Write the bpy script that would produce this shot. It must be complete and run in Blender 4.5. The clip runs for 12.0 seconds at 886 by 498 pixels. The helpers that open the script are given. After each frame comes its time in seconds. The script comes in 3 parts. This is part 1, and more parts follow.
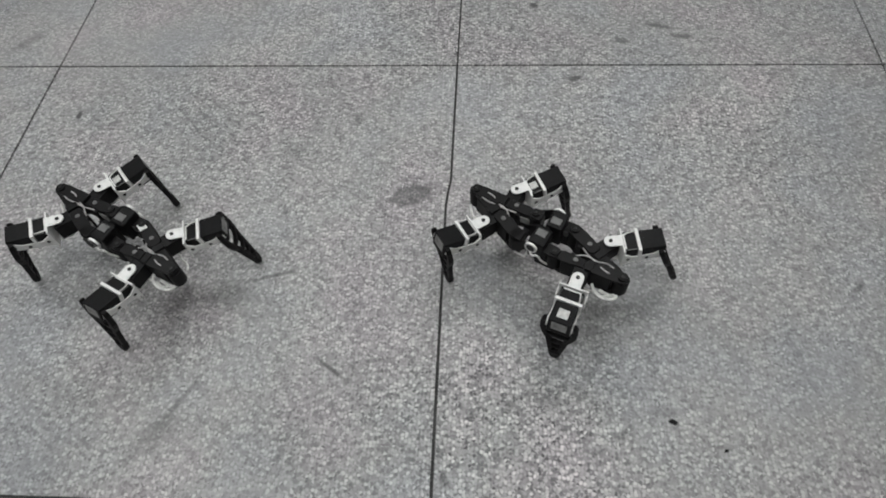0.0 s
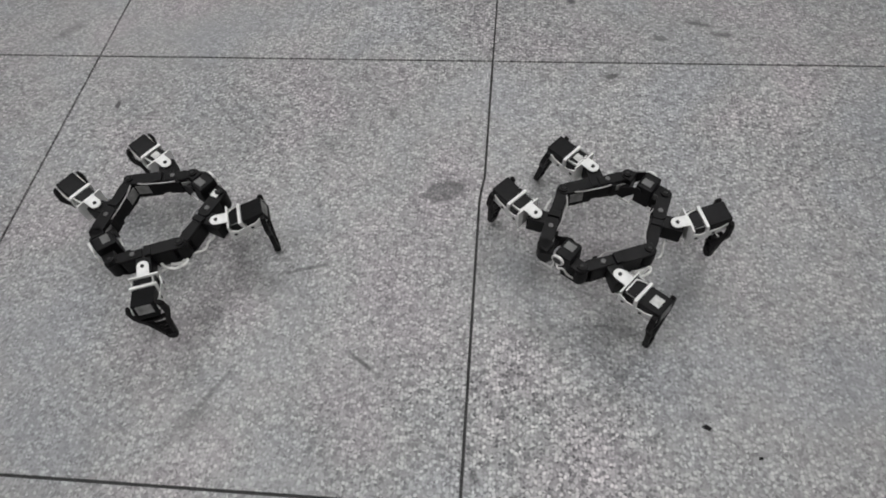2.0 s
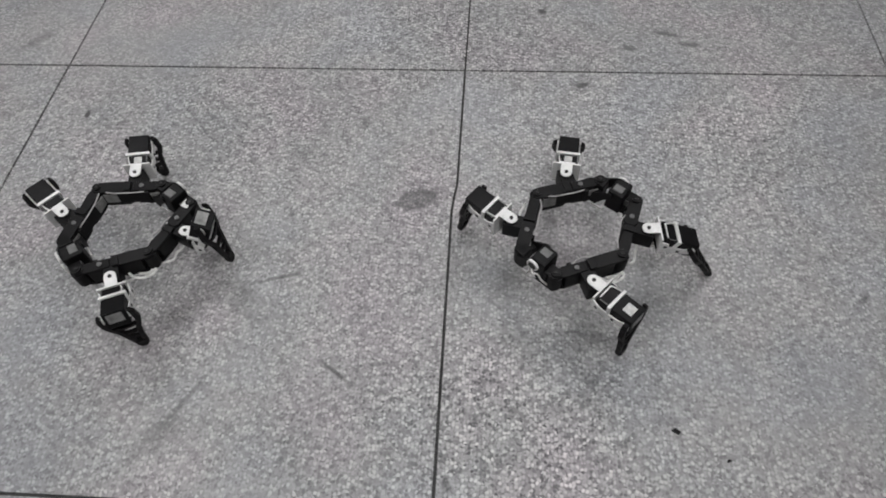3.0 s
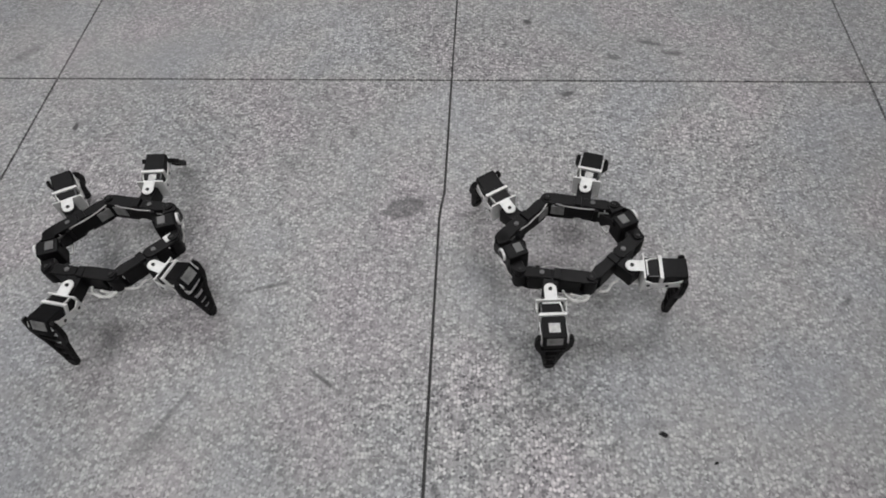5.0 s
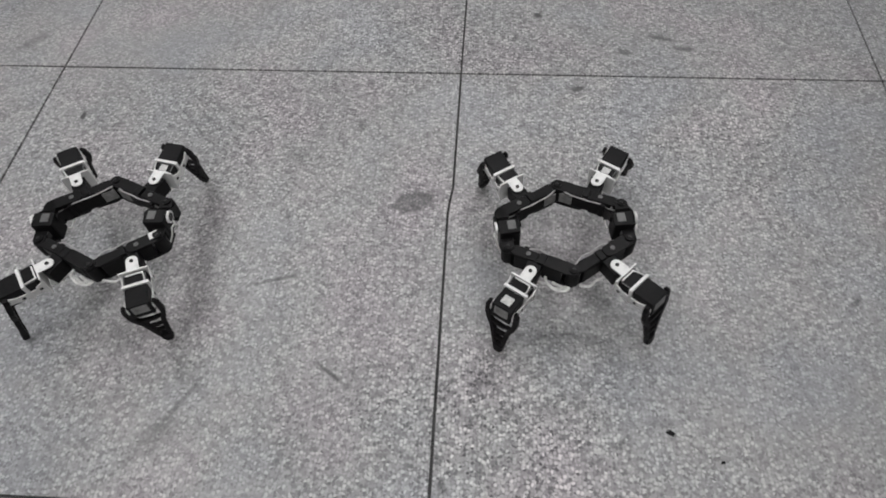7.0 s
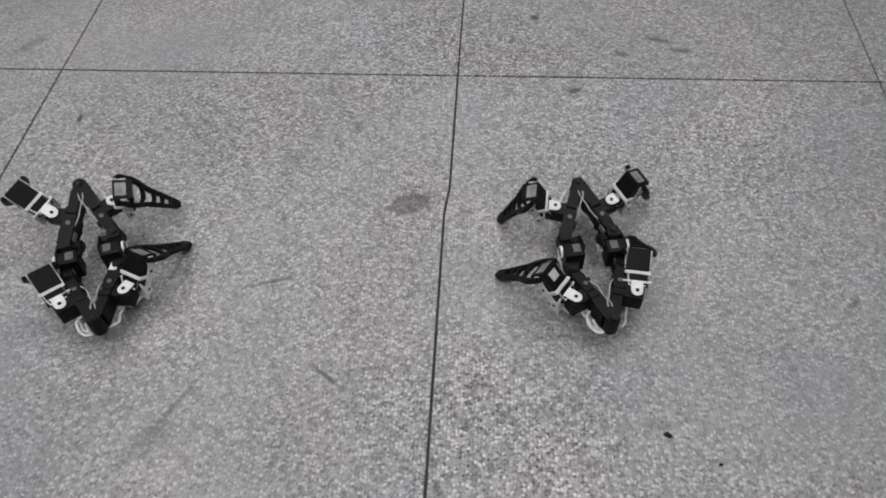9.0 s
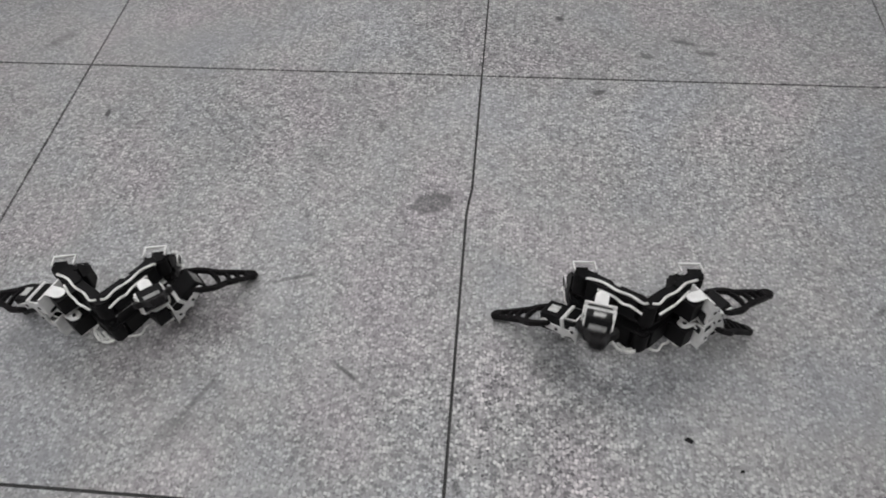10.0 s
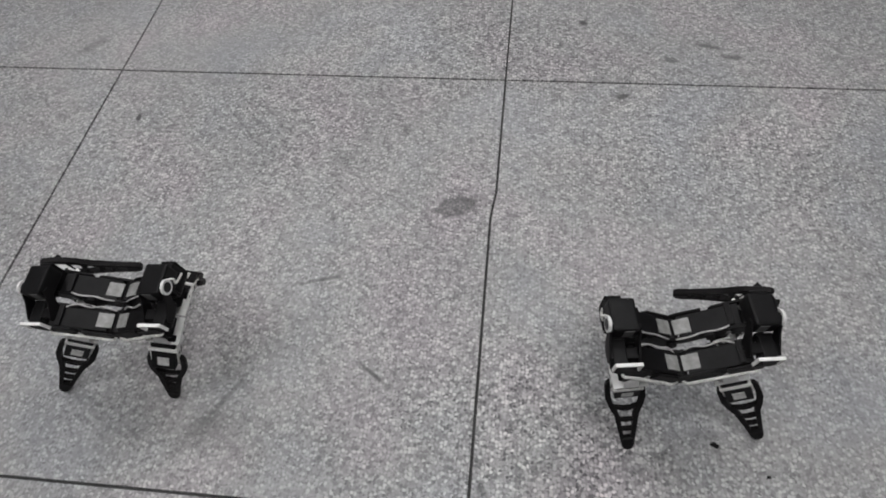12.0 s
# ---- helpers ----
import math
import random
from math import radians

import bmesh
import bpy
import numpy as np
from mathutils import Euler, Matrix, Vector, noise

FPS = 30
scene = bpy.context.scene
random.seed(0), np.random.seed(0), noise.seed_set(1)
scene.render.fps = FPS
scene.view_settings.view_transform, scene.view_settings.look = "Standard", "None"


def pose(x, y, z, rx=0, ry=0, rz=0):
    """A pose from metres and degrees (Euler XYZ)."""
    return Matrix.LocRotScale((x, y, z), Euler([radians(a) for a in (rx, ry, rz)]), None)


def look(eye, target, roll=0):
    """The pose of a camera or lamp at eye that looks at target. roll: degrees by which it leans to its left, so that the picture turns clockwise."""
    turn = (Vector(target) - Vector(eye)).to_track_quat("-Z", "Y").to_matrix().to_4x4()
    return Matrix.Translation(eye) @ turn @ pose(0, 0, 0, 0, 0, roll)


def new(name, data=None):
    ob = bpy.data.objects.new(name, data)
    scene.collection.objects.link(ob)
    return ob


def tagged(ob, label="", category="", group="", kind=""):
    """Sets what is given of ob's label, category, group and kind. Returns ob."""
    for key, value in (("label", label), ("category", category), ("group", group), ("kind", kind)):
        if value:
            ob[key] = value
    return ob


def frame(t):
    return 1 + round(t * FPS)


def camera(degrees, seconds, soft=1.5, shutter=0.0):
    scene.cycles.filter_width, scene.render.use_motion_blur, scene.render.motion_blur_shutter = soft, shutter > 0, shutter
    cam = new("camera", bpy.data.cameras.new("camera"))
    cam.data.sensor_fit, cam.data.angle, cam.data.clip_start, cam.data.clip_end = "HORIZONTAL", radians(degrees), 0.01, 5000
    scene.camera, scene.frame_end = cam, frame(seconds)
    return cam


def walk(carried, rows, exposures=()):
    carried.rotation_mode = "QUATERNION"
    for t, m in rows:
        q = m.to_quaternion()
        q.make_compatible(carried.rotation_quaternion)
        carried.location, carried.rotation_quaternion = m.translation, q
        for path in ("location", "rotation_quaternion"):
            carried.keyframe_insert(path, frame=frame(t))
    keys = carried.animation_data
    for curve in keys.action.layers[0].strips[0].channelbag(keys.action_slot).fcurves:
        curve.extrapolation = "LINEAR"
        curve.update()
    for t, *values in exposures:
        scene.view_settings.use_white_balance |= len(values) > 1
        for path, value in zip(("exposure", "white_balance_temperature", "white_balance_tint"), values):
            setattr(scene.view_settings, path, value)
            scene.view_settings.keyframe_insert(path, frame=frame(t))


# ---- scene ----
cam = camera(70.0, 12.0, soft=1.8, shutter=0.4)
PATH = [
    (0, (0.06, -1.176, 1.072), (-0.053, -0.135, -0.632), -4.2),
    (0.5, (0.053, -1.177, 1.07), (-0.079, -0.13, -0.628), -4.5),
    (1, (0.045, -1.177, 1.07), (-0.116, -0.132, -0.628), -5.3),
    (1.5, (0.043, -1.173, 1.071), (-0.144, -0.145, -0.635), -6.6),
    (2, (0.034, -1.171, 1.075), (-0.141, -0.152, -0.637), -5.8),
    (2.5, (0.043, -1.173, 1.076), (-0.108, -0.145, -0.633), -4.7),
    (3, (0.053, -1.173, 1.077), (-0.066, -0.127, -0.623), -3.5),
    (5, (0.065, -1.183, 1.079), (-0.034, -0.105, -0.603), -3.1),
    (5.5, (0.063, -1.178, 1.078), (-0.038, -0.107, -0.609), -2.8),
    (6, (0.061, -1.179, 1.075), (-0.043, -0.115, -0.615), -2.9),
    (6.5, (0.057, -1.178, 1.078), (-0.053, -0.119, -0.615), -2.9),
    (7, (0.051, -1.175, 1.081), (-0.052, -0.122, -0.616), -2.6),
    (9, (0.06, -1.177, 1.074), (-0.046, -0.112, -0.615), -2.8),
    (9.5, (0.052, -1.177, 1.077), (-0.072, -0.116, -0.613), -3.3),
    (10, (0.045, -1.18, 1.076), (-0.106, -0.118, -0.612), -3.7),
    (10.5, (0.038, -1.183, 1.079), (-0.159, -0.123, -0.605), -5.5),
    (11, (0.036, -1.186, 1.084), (-0.164, -0.131, -0.603), -5.9),
    (11.5, (0.034, -1.186, 1.086), (-0.172, -0.129, -0.6), -6.2),
    (12, (0.031, -1.186, 1.087), (-0.174, -0.123, -0.595), -5.8),
]
walk(cam, [(t, look(eye, target, roll)) for t, eye, target, roll in PATH],
     exposures=[(0, 0.0, 6500, 6), (1.5, 0.0, 6500, 8), (3, 0.0, 6500, 10), (12, 0.0, 6500, 10)])

# ---- light: a closed room under four fluorescent ceiling panels ----
world = bpy.data.worlds.new("room_air")
world.use_nodes = True
world.node_tree.nodes["Background"].inputs[0].default_value = (0.9, 0.95, 1.0, 1)
world.node_tree.nodes["Background"].inputs[1].default_value = 0.05
scene.world = world
scene.view_settings.exposure = 0.0
CEILING = 3.0
PANELS = [(-1.4, 0.8), (0.7, 0.8), (-1.4, -1.4), (0.7, -1.4)]
POWERS = [20.5, 19, 20, 19]    # watts; tuned for each unseen panel to balance brightness across the floor
for (px, py), power in zip(PANELS, POWERS):
    lamp = bpy.data.lights.new("ceiling_lamp", "AREA")
    lamp.shape, lamp.size, lamp.size_y, lamp.energy, lamp.color = "RECTANGLE", 1.2, 1.2, power, (0.995, 0.985, 0.985)
    ob = new("ceiling_lamp", lamp)
    ob.matrix_world = pose(px, py, CEILING - 0.06)


# ---- materials ----
def material(name):
    mat = bpy.data.materials.new(name)
    mat.use_nodes = True
    return mat, mat.node_tree.nodes, mat.node_tree.links, mat.node_tree.nodes["Principled BSDF"]


def ramp(nodes, stops, mode="LINEAR"):
    node = nodes.new("ShaderNodeValToRGB")
    node.color_ramp.interpolation = mode
    while len(node.color_ramp.elements) < len(stops):
        node.color_ramp.elements.new(0.5)
    for e, (at, c) in zip(node.color_ramp.elements, stops):
        e.position, e.color = at, (*c, 1) if isinstance(c, tuple) else (c, c, c, 1)
    return node


def mix(nodes, links, kind, fac, a, b):
    node = nodes.new("ShaderNodeMix")
    node.data_type, node.blend_type = "RGBA", kind
    for sock, value in ((node.inputs[0], fac), (node.inputs[6], a), (node.inputs[7], b)):
        if isinstance(value, bpy.types.NodeSocket):
            links.new(value, sock)
        elif isinstance(value, (int, float)) and sock.type == "RGBA":
            sock.default_value = (value, value, value, 1)
        elif isinstance(value, tuple):
            sock.default_value = (*value, 1)
        else:
            sock.default_value = value
    return node.outputs[2]


def noise_tex(nodes, links, coord, scale, detail=3.0, rough=0.55):
    node = nodes.new("ShaderNodeTexNoise")
    node.inputs["Scale"].default_value, node.inputs["Detail"].default_value, node.inputs["Roughness"].default_value = scale, detail, rough
    links.new(coord, node.inputs["Vector"])
    return node


def stain_mask(nodes, links, coord, wobble, x, y, rx, ry, turn, soft):
    """A soft-edged blot with a ragged outline, lying at x, y on the floor."""
    place = nodes.new("ShaderNodeMapping")
    place.vector_type = "TEXTURE"
    place.inputs["Location"].default_value = (x, y, 0)
    place.inputs["Rotation"].default_value = (0, 0, radians(turn))
    place.inputs["Scale"].default_value = (rx, ry, 1)
    links.new(coord, place.inputs["Vector"])
    size = nodes.new("ShaderNodeVectorMath")
    size.operation = "LENGTH"
    links.new(place.outputs[0], size.inputs[0])
    add = nodes.new("ShaderNodeMath")
    add.operation = "ADD"
    links.new(size.outputs["Value"], add.inputs[0])
    links.new(wobble, add.inputs[1])
    edge = nodes.new("ShaderNodeMapRange")
    edge.interpolation_type = "SMOOTHSTEP"
    for key, value in (("From Min", 1.0 - soft), ("From Max", 1.0 + soft), ("To Min", 1.0), ("To Max", 0.0)):
        edge.inputs[key].default_value = value
    links.new(add.outputs[0], edge.inputs["Value"])
    return edge.outputs[0]


STAINS = [  # x, y, half length, half width, turn, edge, depth
    (-0.084, -0.389, 0.044, 0.026, 25, 0.22, 0.62), (-0.058, -0.376, 0.018, 0.012, 10, 0.3, 0.72), (-0.200, -0.778, 0.034, 0.0038, -35, 0.6, 0.8),
    (0.495, 0.142, 0.034, 0.008, -12, 0.5, 0.62), (0.545, 0.106, 0.024, 0.009, -8, 0.5, 0.62), (0.400, 0.088, 0.018, 0.010, -15, 0.5, 0.6),
    (0.279, -0.043, 0.016, 0.008, 20, 0.5, 0.85), (-0.885, -0.172, 0.006, 0.013, 10, 0.4, 0.95), (-0.220, -0.178, 0.009, 0.016, 10, 0.6, 0.55),
    (-0.342, -0.274, 0.024, 0.022, 0, 0.9, 0.30), (-0.474, -0.868, 0.085, 0.0050, 60, 0.7, 0.48), (-0.340, -0.590, 0.045, 0.0040, 17, 0.7, 0.65),
    (0.010, -0.961, 0.007, 0.018, 20, 0.6, 0.5), (-0.490, -0.905, 0.040, 0.018, 50, 0.9, 0.42), (0.768, -0.589, 0.014, 0.005, 40, 0.6, 0.6),
    (0.121, -0.832, 0.012, 0.009, 0, 0.8, 0.55), (-1.110, 0.085, 0.050, 0.014, 48, 0.8, 0.4), (-0.344, -0.440, 0.005, 0.005, 0, 0.6, 0.6), (0.190, 0.221, 0.012, 0.010, 0, 0.5, 0.9),
    (0.14, -0.80, 0.15, 0.09, 20, 0.9, 0.13), (-0.62, -0.86, 0.12, 0.06, 35, 0.9, 0.10), (0.25, -0.30, 0.16, 0.10, -10, 0.95, 0.07), (-0.55, -0.22, 0.18, 0.09, 15, 0.95, 0.07),
]


WORN = [  # x, y, half length, half width, turn, edge, wear: open grain (+) or polished smooth (-)
    (0.11, -0.86, 0.22, 0.15, 10, 0.8, 0.34), (-0.45, -0.85, 0.34, 0.16, 5, 0.9, -0.08), (-0.60, -0.20, 0.26, 0.16, 10, 0.8, 0.16), (-0.10, 0.12, 0.26, 0.14, 0, 0.8, 0.30), (0.42, -0.20, 0.30, 0.20, -10, 0.8, 0.22),
    (0.64, -0.74, 0.20, 0.14, 15, 0.9, -0.10), (-0.95, 0.12, 0.30, 0.16, 0, 0.9, -0.25), (0.30, -0.55, 0.22, 0.16, 0, 0.9, -0.12),
]


def terrazzo():
    mat, nodes, links, bsdf = material("grey_terrazzo")
    geo = nodes.new("ShaderNodeNewGeometry")
    coord = geo.outputs["Position"]
    warp = noise_tex(nodes, links, coord, 90, 2)
    shift = nodes.new("ShaderNodeVectorMath")
    shift.operation = "MULTIPLY_ADD"
    shift.inputs[1].default_value = (0.004, 0.004, 0.0)
    links.new(warp.outputs["Color"], shift.inputs[0])
    links.new(coord, shift.inputs[2])
    tints = []
    for scale, rand in ((150, 1.0), (290, 1.0)):
        cell = nodes.new("ShaderNodeTexVoronoi")
        cell.voronoi_dimensions = "2D"
        cell.inputs["Scale"].default_value, cell.inputs["Randomness"].default_value = scale, rand
        links.new(shift.outputs[0], cell.inputs["Vector"])
        tints.append(cell)
    chips = ramp(nodes, [(0.0, (0.055, 0.055, 0.058)), (0.16, (0.15, 0.15, 0.155)), (0.42, (0.29, 0.29, 0.29)), (0.72, (0.42, 0.42, 0.415)), (1.0, (0.68, 0.68, 0.665))])
    grit = ramp(nodes, [(0.0, (0.08, 0.08, 0.085)), (0.3, (0.18, 0.18, 0.18)), (0.75, (0.30, 0.30, 0.30)), (1.0, (0.48, 0.48, 0.475))])
    for cell, r in zip(tints, (chips, grit)):
        sep = nodes.new("ShaderNodeSeparateColor")
        links.new(cell.outputs["Color"], sep.inputs[0])
        links.new(sep.outputs[0], r.inputs[0])
    binder = ramp(nodes, [(0.30, 0.0), (0.62, 1.0)])
    links.new(tints[0].outputs["Distance"], binder.inputs[0])
    colour = mix(nodes, links, "MIX", binder.outputs[0], chips.outputs[0], grit.outputs[0])
    # where the surface is worn dull the grains show less
    dull = ramp(nodes, [(0.34, 0.24), (0.66, 0.56)])
    links.new(noise_tex(nodes, links, coord, 3.2, 5, 0.62).outputs[0], dull.inputs[0])
    ragged = noise_tex(nodes, links, coord, 9, 4)
    ragged_edge = nodes.new("ShaderNodeMath")
    ragged_edge.operation = "MULTIPLY_ADD"
    ragged_edge.inputs[1].default_value, ragged_edge.inputs[2].default_value = 1.4, -0.7
    links.new(ragged.outputs[0], ragged_edge.inputs[0])
    wear = dull.outputs[0]
    for x, y, rx, ry, turn, soft, deep in WORN:
        mask = stain_mask(nodes, links, coord, ragged_edge.outputs[0], x, y, rx, ry, turn, soft)
        less = nodes.new("ShaderNodeMath")
        less.operation, less.use_clamp = "MULTIPLY_ADD", True
        less.inputs[1].default_value = -deep
        links.new(mask, less.inputs[0])
        links.new(wear, less.inputs[2])
        wear = less.outputs[0]
    colour = mix(nodes, links, "MIX", wear, colour, (0.300, 0.298, 0.297))
    cloud = ramp(nodes, [(0.3, (0.84, 0.84, 0.85)), (0.7, (1.08, 1.07, 1.07))])
    links.new(noise_tex(nodes, links, coord, 2.3, 6, 0.6).outputs[0], cloud.inputs[0])
    colour = mix(nodes, links, "MULTIPLY", 1.0, colour, cloud.outputs[0])
    hue = ramp(nodes, [(0.35, (1.045, 0.985, 1.02)), (0.5, (1.0, 1.0, 1.0)), (0.66, (0.975, 0.995, 1.03))])
    links.new(noise_tex(nodes, links, coord, 3.4, 3).outputs[0], hue.inputs[0])
    colour = mix(nodes, links, "MULTIPLY", 1.0, colour, hue.outputs[0])
    fine = noise_tex(nodes, links, coord, 75, 3)
    wob = nodes.new("ShaderNodeMath")
    wob.operation = "MULTIPLY_ADD"
    wob.inputs[1].default_value, wob.inputs[2].default_value = 1.1, -0.55
    links.new(fine.outputs[0], wob.inputs[0])
    total = None
    for x, y, rx, ry, turn, soft, deep in STAINS:
        mask = stain_mask(nodes, links, coord, wob.outputs[0], x, y, rx, ry, turn, soft)
        part_of = nodes.new("ShaderNodeMath")
        part_of.operation = "MULTIPLY"
        part_of.inputs[1].default_value = deep
        links.new(mask, part_of.inputs[0])
        if total is None:
            total = part_of.outputs[0]
        else:
            most = nodes.new("ShaderNodeMath")
            most.operation = "MAXIMUM"
            links.new(total, most.inputs[0])
            links.new(part_of.outputs[0], most.inputs[1])
            total = most.outputs[0]
    colour = mix(nodes, links, "MIX", total, colour, (0.05, 0.05, 0.052))
    links.new(colour, bsdf.inputs["Base Color"])
    gloss = ramp(nodes, [(0.3, 0.42), (0.7, 0.62)])
    links.new(noise_tex(nodes, links, coord, 4.0, 4).outputs[0], gloss.inputs[0])
    links.new(gloss.outputs[0], bsdf.inputs["Roughness"])
    bump = nodes.new("ShaderNodeBump")
    bump.inputs["Strength"].default_value, bump.inputs["Distance"].default_value = 0.25, 0.0006
    links.new(fine.outputs[0], bump.inputs["Height"])
    links.new(bump.outputs[0], bsdf.inputs["Normal"])
    return mat


def simple(name, base, rough, metal=0.0, speck=0.25, scale=120, low=0.7, high=1.2, shine=0.5):
    """A plain surface with fine mottling and uneven gloss."""
    mat, nodes, links, bsdf = material(name)
    tex = nodes.new("ShaderNodeTexCoord")
    n = noise_tex(nodes, links, tex.outputs["Object"], scale, 4)
    wide = noise_tex(nodes, links, tex.outputs["Object"], scale / 7, 3)
    tone = ramp(nodes, [(0.3, tuple(c * low for c in base)), (0.7, tuple(min(c * high, 1) for c in base))])
    links.new(n.outputs[0], tone.inputs[0])
    wash = ramp(nodes, [(0.35, 0.85), (0.65, 1.0)])
    links.new(wide.outputs[0], wash.inputs[0])
    links.new(mix(nodes, links, "MULTIPLY", 1.0, tone.outputs[0], wash.outputs[0]), bsdf.inputs["Base Color"])
    g = ramp(nodes, [(0.3, max(rough - speck / 2, 0.05)), (0.7, min(rough + speck / 2, 1))])
    links.new(wide.outputs[0], g.inputs[0])
    links.new(g.outputs[0], bsdf.inputs["Roughness"])
    bsdf.inputs["Metallic"].default_value = metal
    bsdf.inputs["Specular IOR Level"].default_value = shine
    bump = nodes.new("ShaderNodeBump")
    bump.inputs["Strength"].default_value, bump.inputs["Distance"].default_value = 0.15, 0.0004
    links.new(n.outputs[0], bump.inputs["Height"])
    links.new(bump.outputs[0], bsdf.inputs["Normal"])
    return mat


TERRAZZO = terrazzo()
GROUT = simple("dark_joint_strip", (0.045, 0.045, 0.045), 0.8, scale=60)
PLASTER = simple("pale_wall_paint", (0.42, 0.42, 0.43), 0.85, scale=20, low=0.95, high=1.03)
BLACK = simple("black_plastic", (0.0062, 0.0058, 0.0064), 0.55, scale=90, shine=0.16)
FOOT = simple("black_printed_plastic", (0.0070, 0.0062, 0.0068), 0.6, scale=160, shine=0.16)
CASE = simple("black_servo_case", (0.0056, 0.0054, 0.0060), 0.5, scale=140, shine=0.16)
ALU = simple("white_anodised_bracket", (0.78, 0.78, 0.77), 0.5, 0.0, scale=100, low=0.88, high=1.05)
CABLE = simple("white_cable", (0.72, 0.72, 0.70), 0.6, scale=80)
LABEL = simple("grey_servo_label", (0.56, 0.56, 0.55), 0.5, scale=110)
PLATE = simple("dull_grey_plate", (0.11, 0.11, 0.11), 0.45, scale=90)
INNER = simple("scuffed_grey_plate", (0.25, 0.25, 0.245), 0.5, scale=70, low=0.55, high=1.3)
LEAD = simple("grey_lead", (0.40, 0.39, 0.39), 0.55, scale=90)
WHITE = simple("white_sticker", (0.75, 0.75, 0.74), 0.55, scale=60, low=0.93, high=1.02)
SCREW = simple("dark_screw", (0.02, 0.02, 0.02), 0.4, 0.6, scale=200)


def glowing(name, strength):
    mat, nodes, links, bsdf = material(name)
    bsdf.inputs["Emission Color"].default_value = (0.995, 0.985, 0.985, 1)
    bsdf.inputs["Emission Strength"].default_value = strength
    return mat


GLOW = glowing("lit_diffuser", 3.0)


# ---- mesh tools ----
def part(name, bm, mat, parent=None, label="", at=None):
    me = bpy.data.meshes.new(name)
    bmesh.ops.recalc_face_normals(bm, faces=bm.faces)
    bm.to_mesh(me)
    bm.free()
    me.materials.append(mat)
    ob = new(name, me)
    if parent:
        ob.parent = parent
    if at is not None:
        ob.matrix_basis = at
    return tagged(ob, label)


def block(x0, x1, y0, y1, z0, z1, bevel=0.0015, into=None):
    bm = into if into is not None else bmesh.new()
    m = Matrix.LocRotScale(((x0 + x1) / 2, (y0 + y1) / 2, (z0 + z1) / 2), None, (x1 - x0, y1 - y0, z1 - z0))
    made = bmesh.ops.create_cube(bm, size=1, matrix=m)["verts"]
    if bevel:
        edges = list({e for v in made for e in v.link_edges})
        bmesh.ops.bevel(bm, geom=edges, offset=bevel, segments=2, affect="EDGES", profile=0.6)
    return bm


def rod(x, y, z, radius, depth, axis="z", into=None, seg=20, r2=None):
    bm = into if into is not None else bmesh.new()
    turn = {"z": Euler((0, 0, 0)), "x": Euler((0, radians(90), 0)), "y": Euler((radians(90), 0, 0))}[axis]
    bmesh.ops.create_cone(bm, cap_ends=True, segments=seg, radius1=radius, radius2=radius if r2 is None else r2, depth=depth,
                          matrix=Matrix.LocRotScale((x, y, z), turn, None))
    return bm


def prism(outline, z0, z1, axis="z", into=None, bevel=0.0):
    """A flat outline given a thickness; axis y lays the outline in x and z."""
    bm = into if into is not None else bmesh.new()
    lay = (lambda p, h: (p[0], p[1], h)) if axis == "z" else (lambda p, h: (p[0], h, p[1]))
    low = [bm.verts.new(lay(p, z0)) for p in outline]
    top = [bm.verts.new(lay(p, z1)) for p in outline]
    faces = [bm.faces.new(low[::-1]), bm.faces.new(top)]
    n = len(outline)
    for i in range(n):
        faces.append(bm.faces.new((low[i], low[(i + 1) % n], top[(i + 1) % n], top[i])))
    if bevel:
        bmesh.ops.bevel(bm, geom=list({e for f in faces[:2] for e in f.edges}), offset=bevel, segments=1, affect="EDGES")
    return bm


def slot(x0, x1, r, n=8):
    """A tongue outline: round at x0, square at x1, half width r."""
    pts = [(x0 + r + r * math.cos(a), r * math.sin(a)) for a in [math.pi / 2 + math.pi * i / n for i in range(n + 1)]]
    return pts + [(x1, -r), (x1, r)]


def tube(points, radius, into=None, seg=7):
    """A round cable through the points, smoothed."""
    pts = [Vector(p) for p in points]
    fine = []
    for i in range(len(pts) - 1):
        p0, p1, p2, p3 = pts[max(i - 1, 0)], pts[i], pts[i + 1], pts[min(i + 2, len(pts) - 1)]
        for k in range(5):
            u = k / 5
            fine.append(0.5 * ((2 * p1) + (p2 - p0) * u + (2 * p0 - 5 * p1 + 4 * p2 - p3) * u * u + (3 * p1 - p0 - 3 * p2 + p3) * u ** 3))
    fine.append(pts[-1])
    bm = into if into is not None else bmesh.new()
    rings = []
    for i, p in enumerate(fine):
        way = (fine[min(i + 1, len(fine) - 1)] - fine[max(i - 1, 0)]).normalized()
        side = way.cross(Vector((0.3, 0.2, 0.93))).normalized()
        up = side.cross(way)
        rings.append([bm.verts.new(p + radius * (math.cos(a) * side + math.sin(a) * up)) for a in [2 * math.pi * k / seg for k in range(seg)]])
    for a, b in zip(rings, rings[1:]):
        for k in range(seg):
            bm.faces.new((a[k], a[(k + 1) % seg], b[(k + 1) % seg], b[k]))
    bm.faces.new(rings[0][::-1]), bm.faces.new(rings[-1])
    return bm


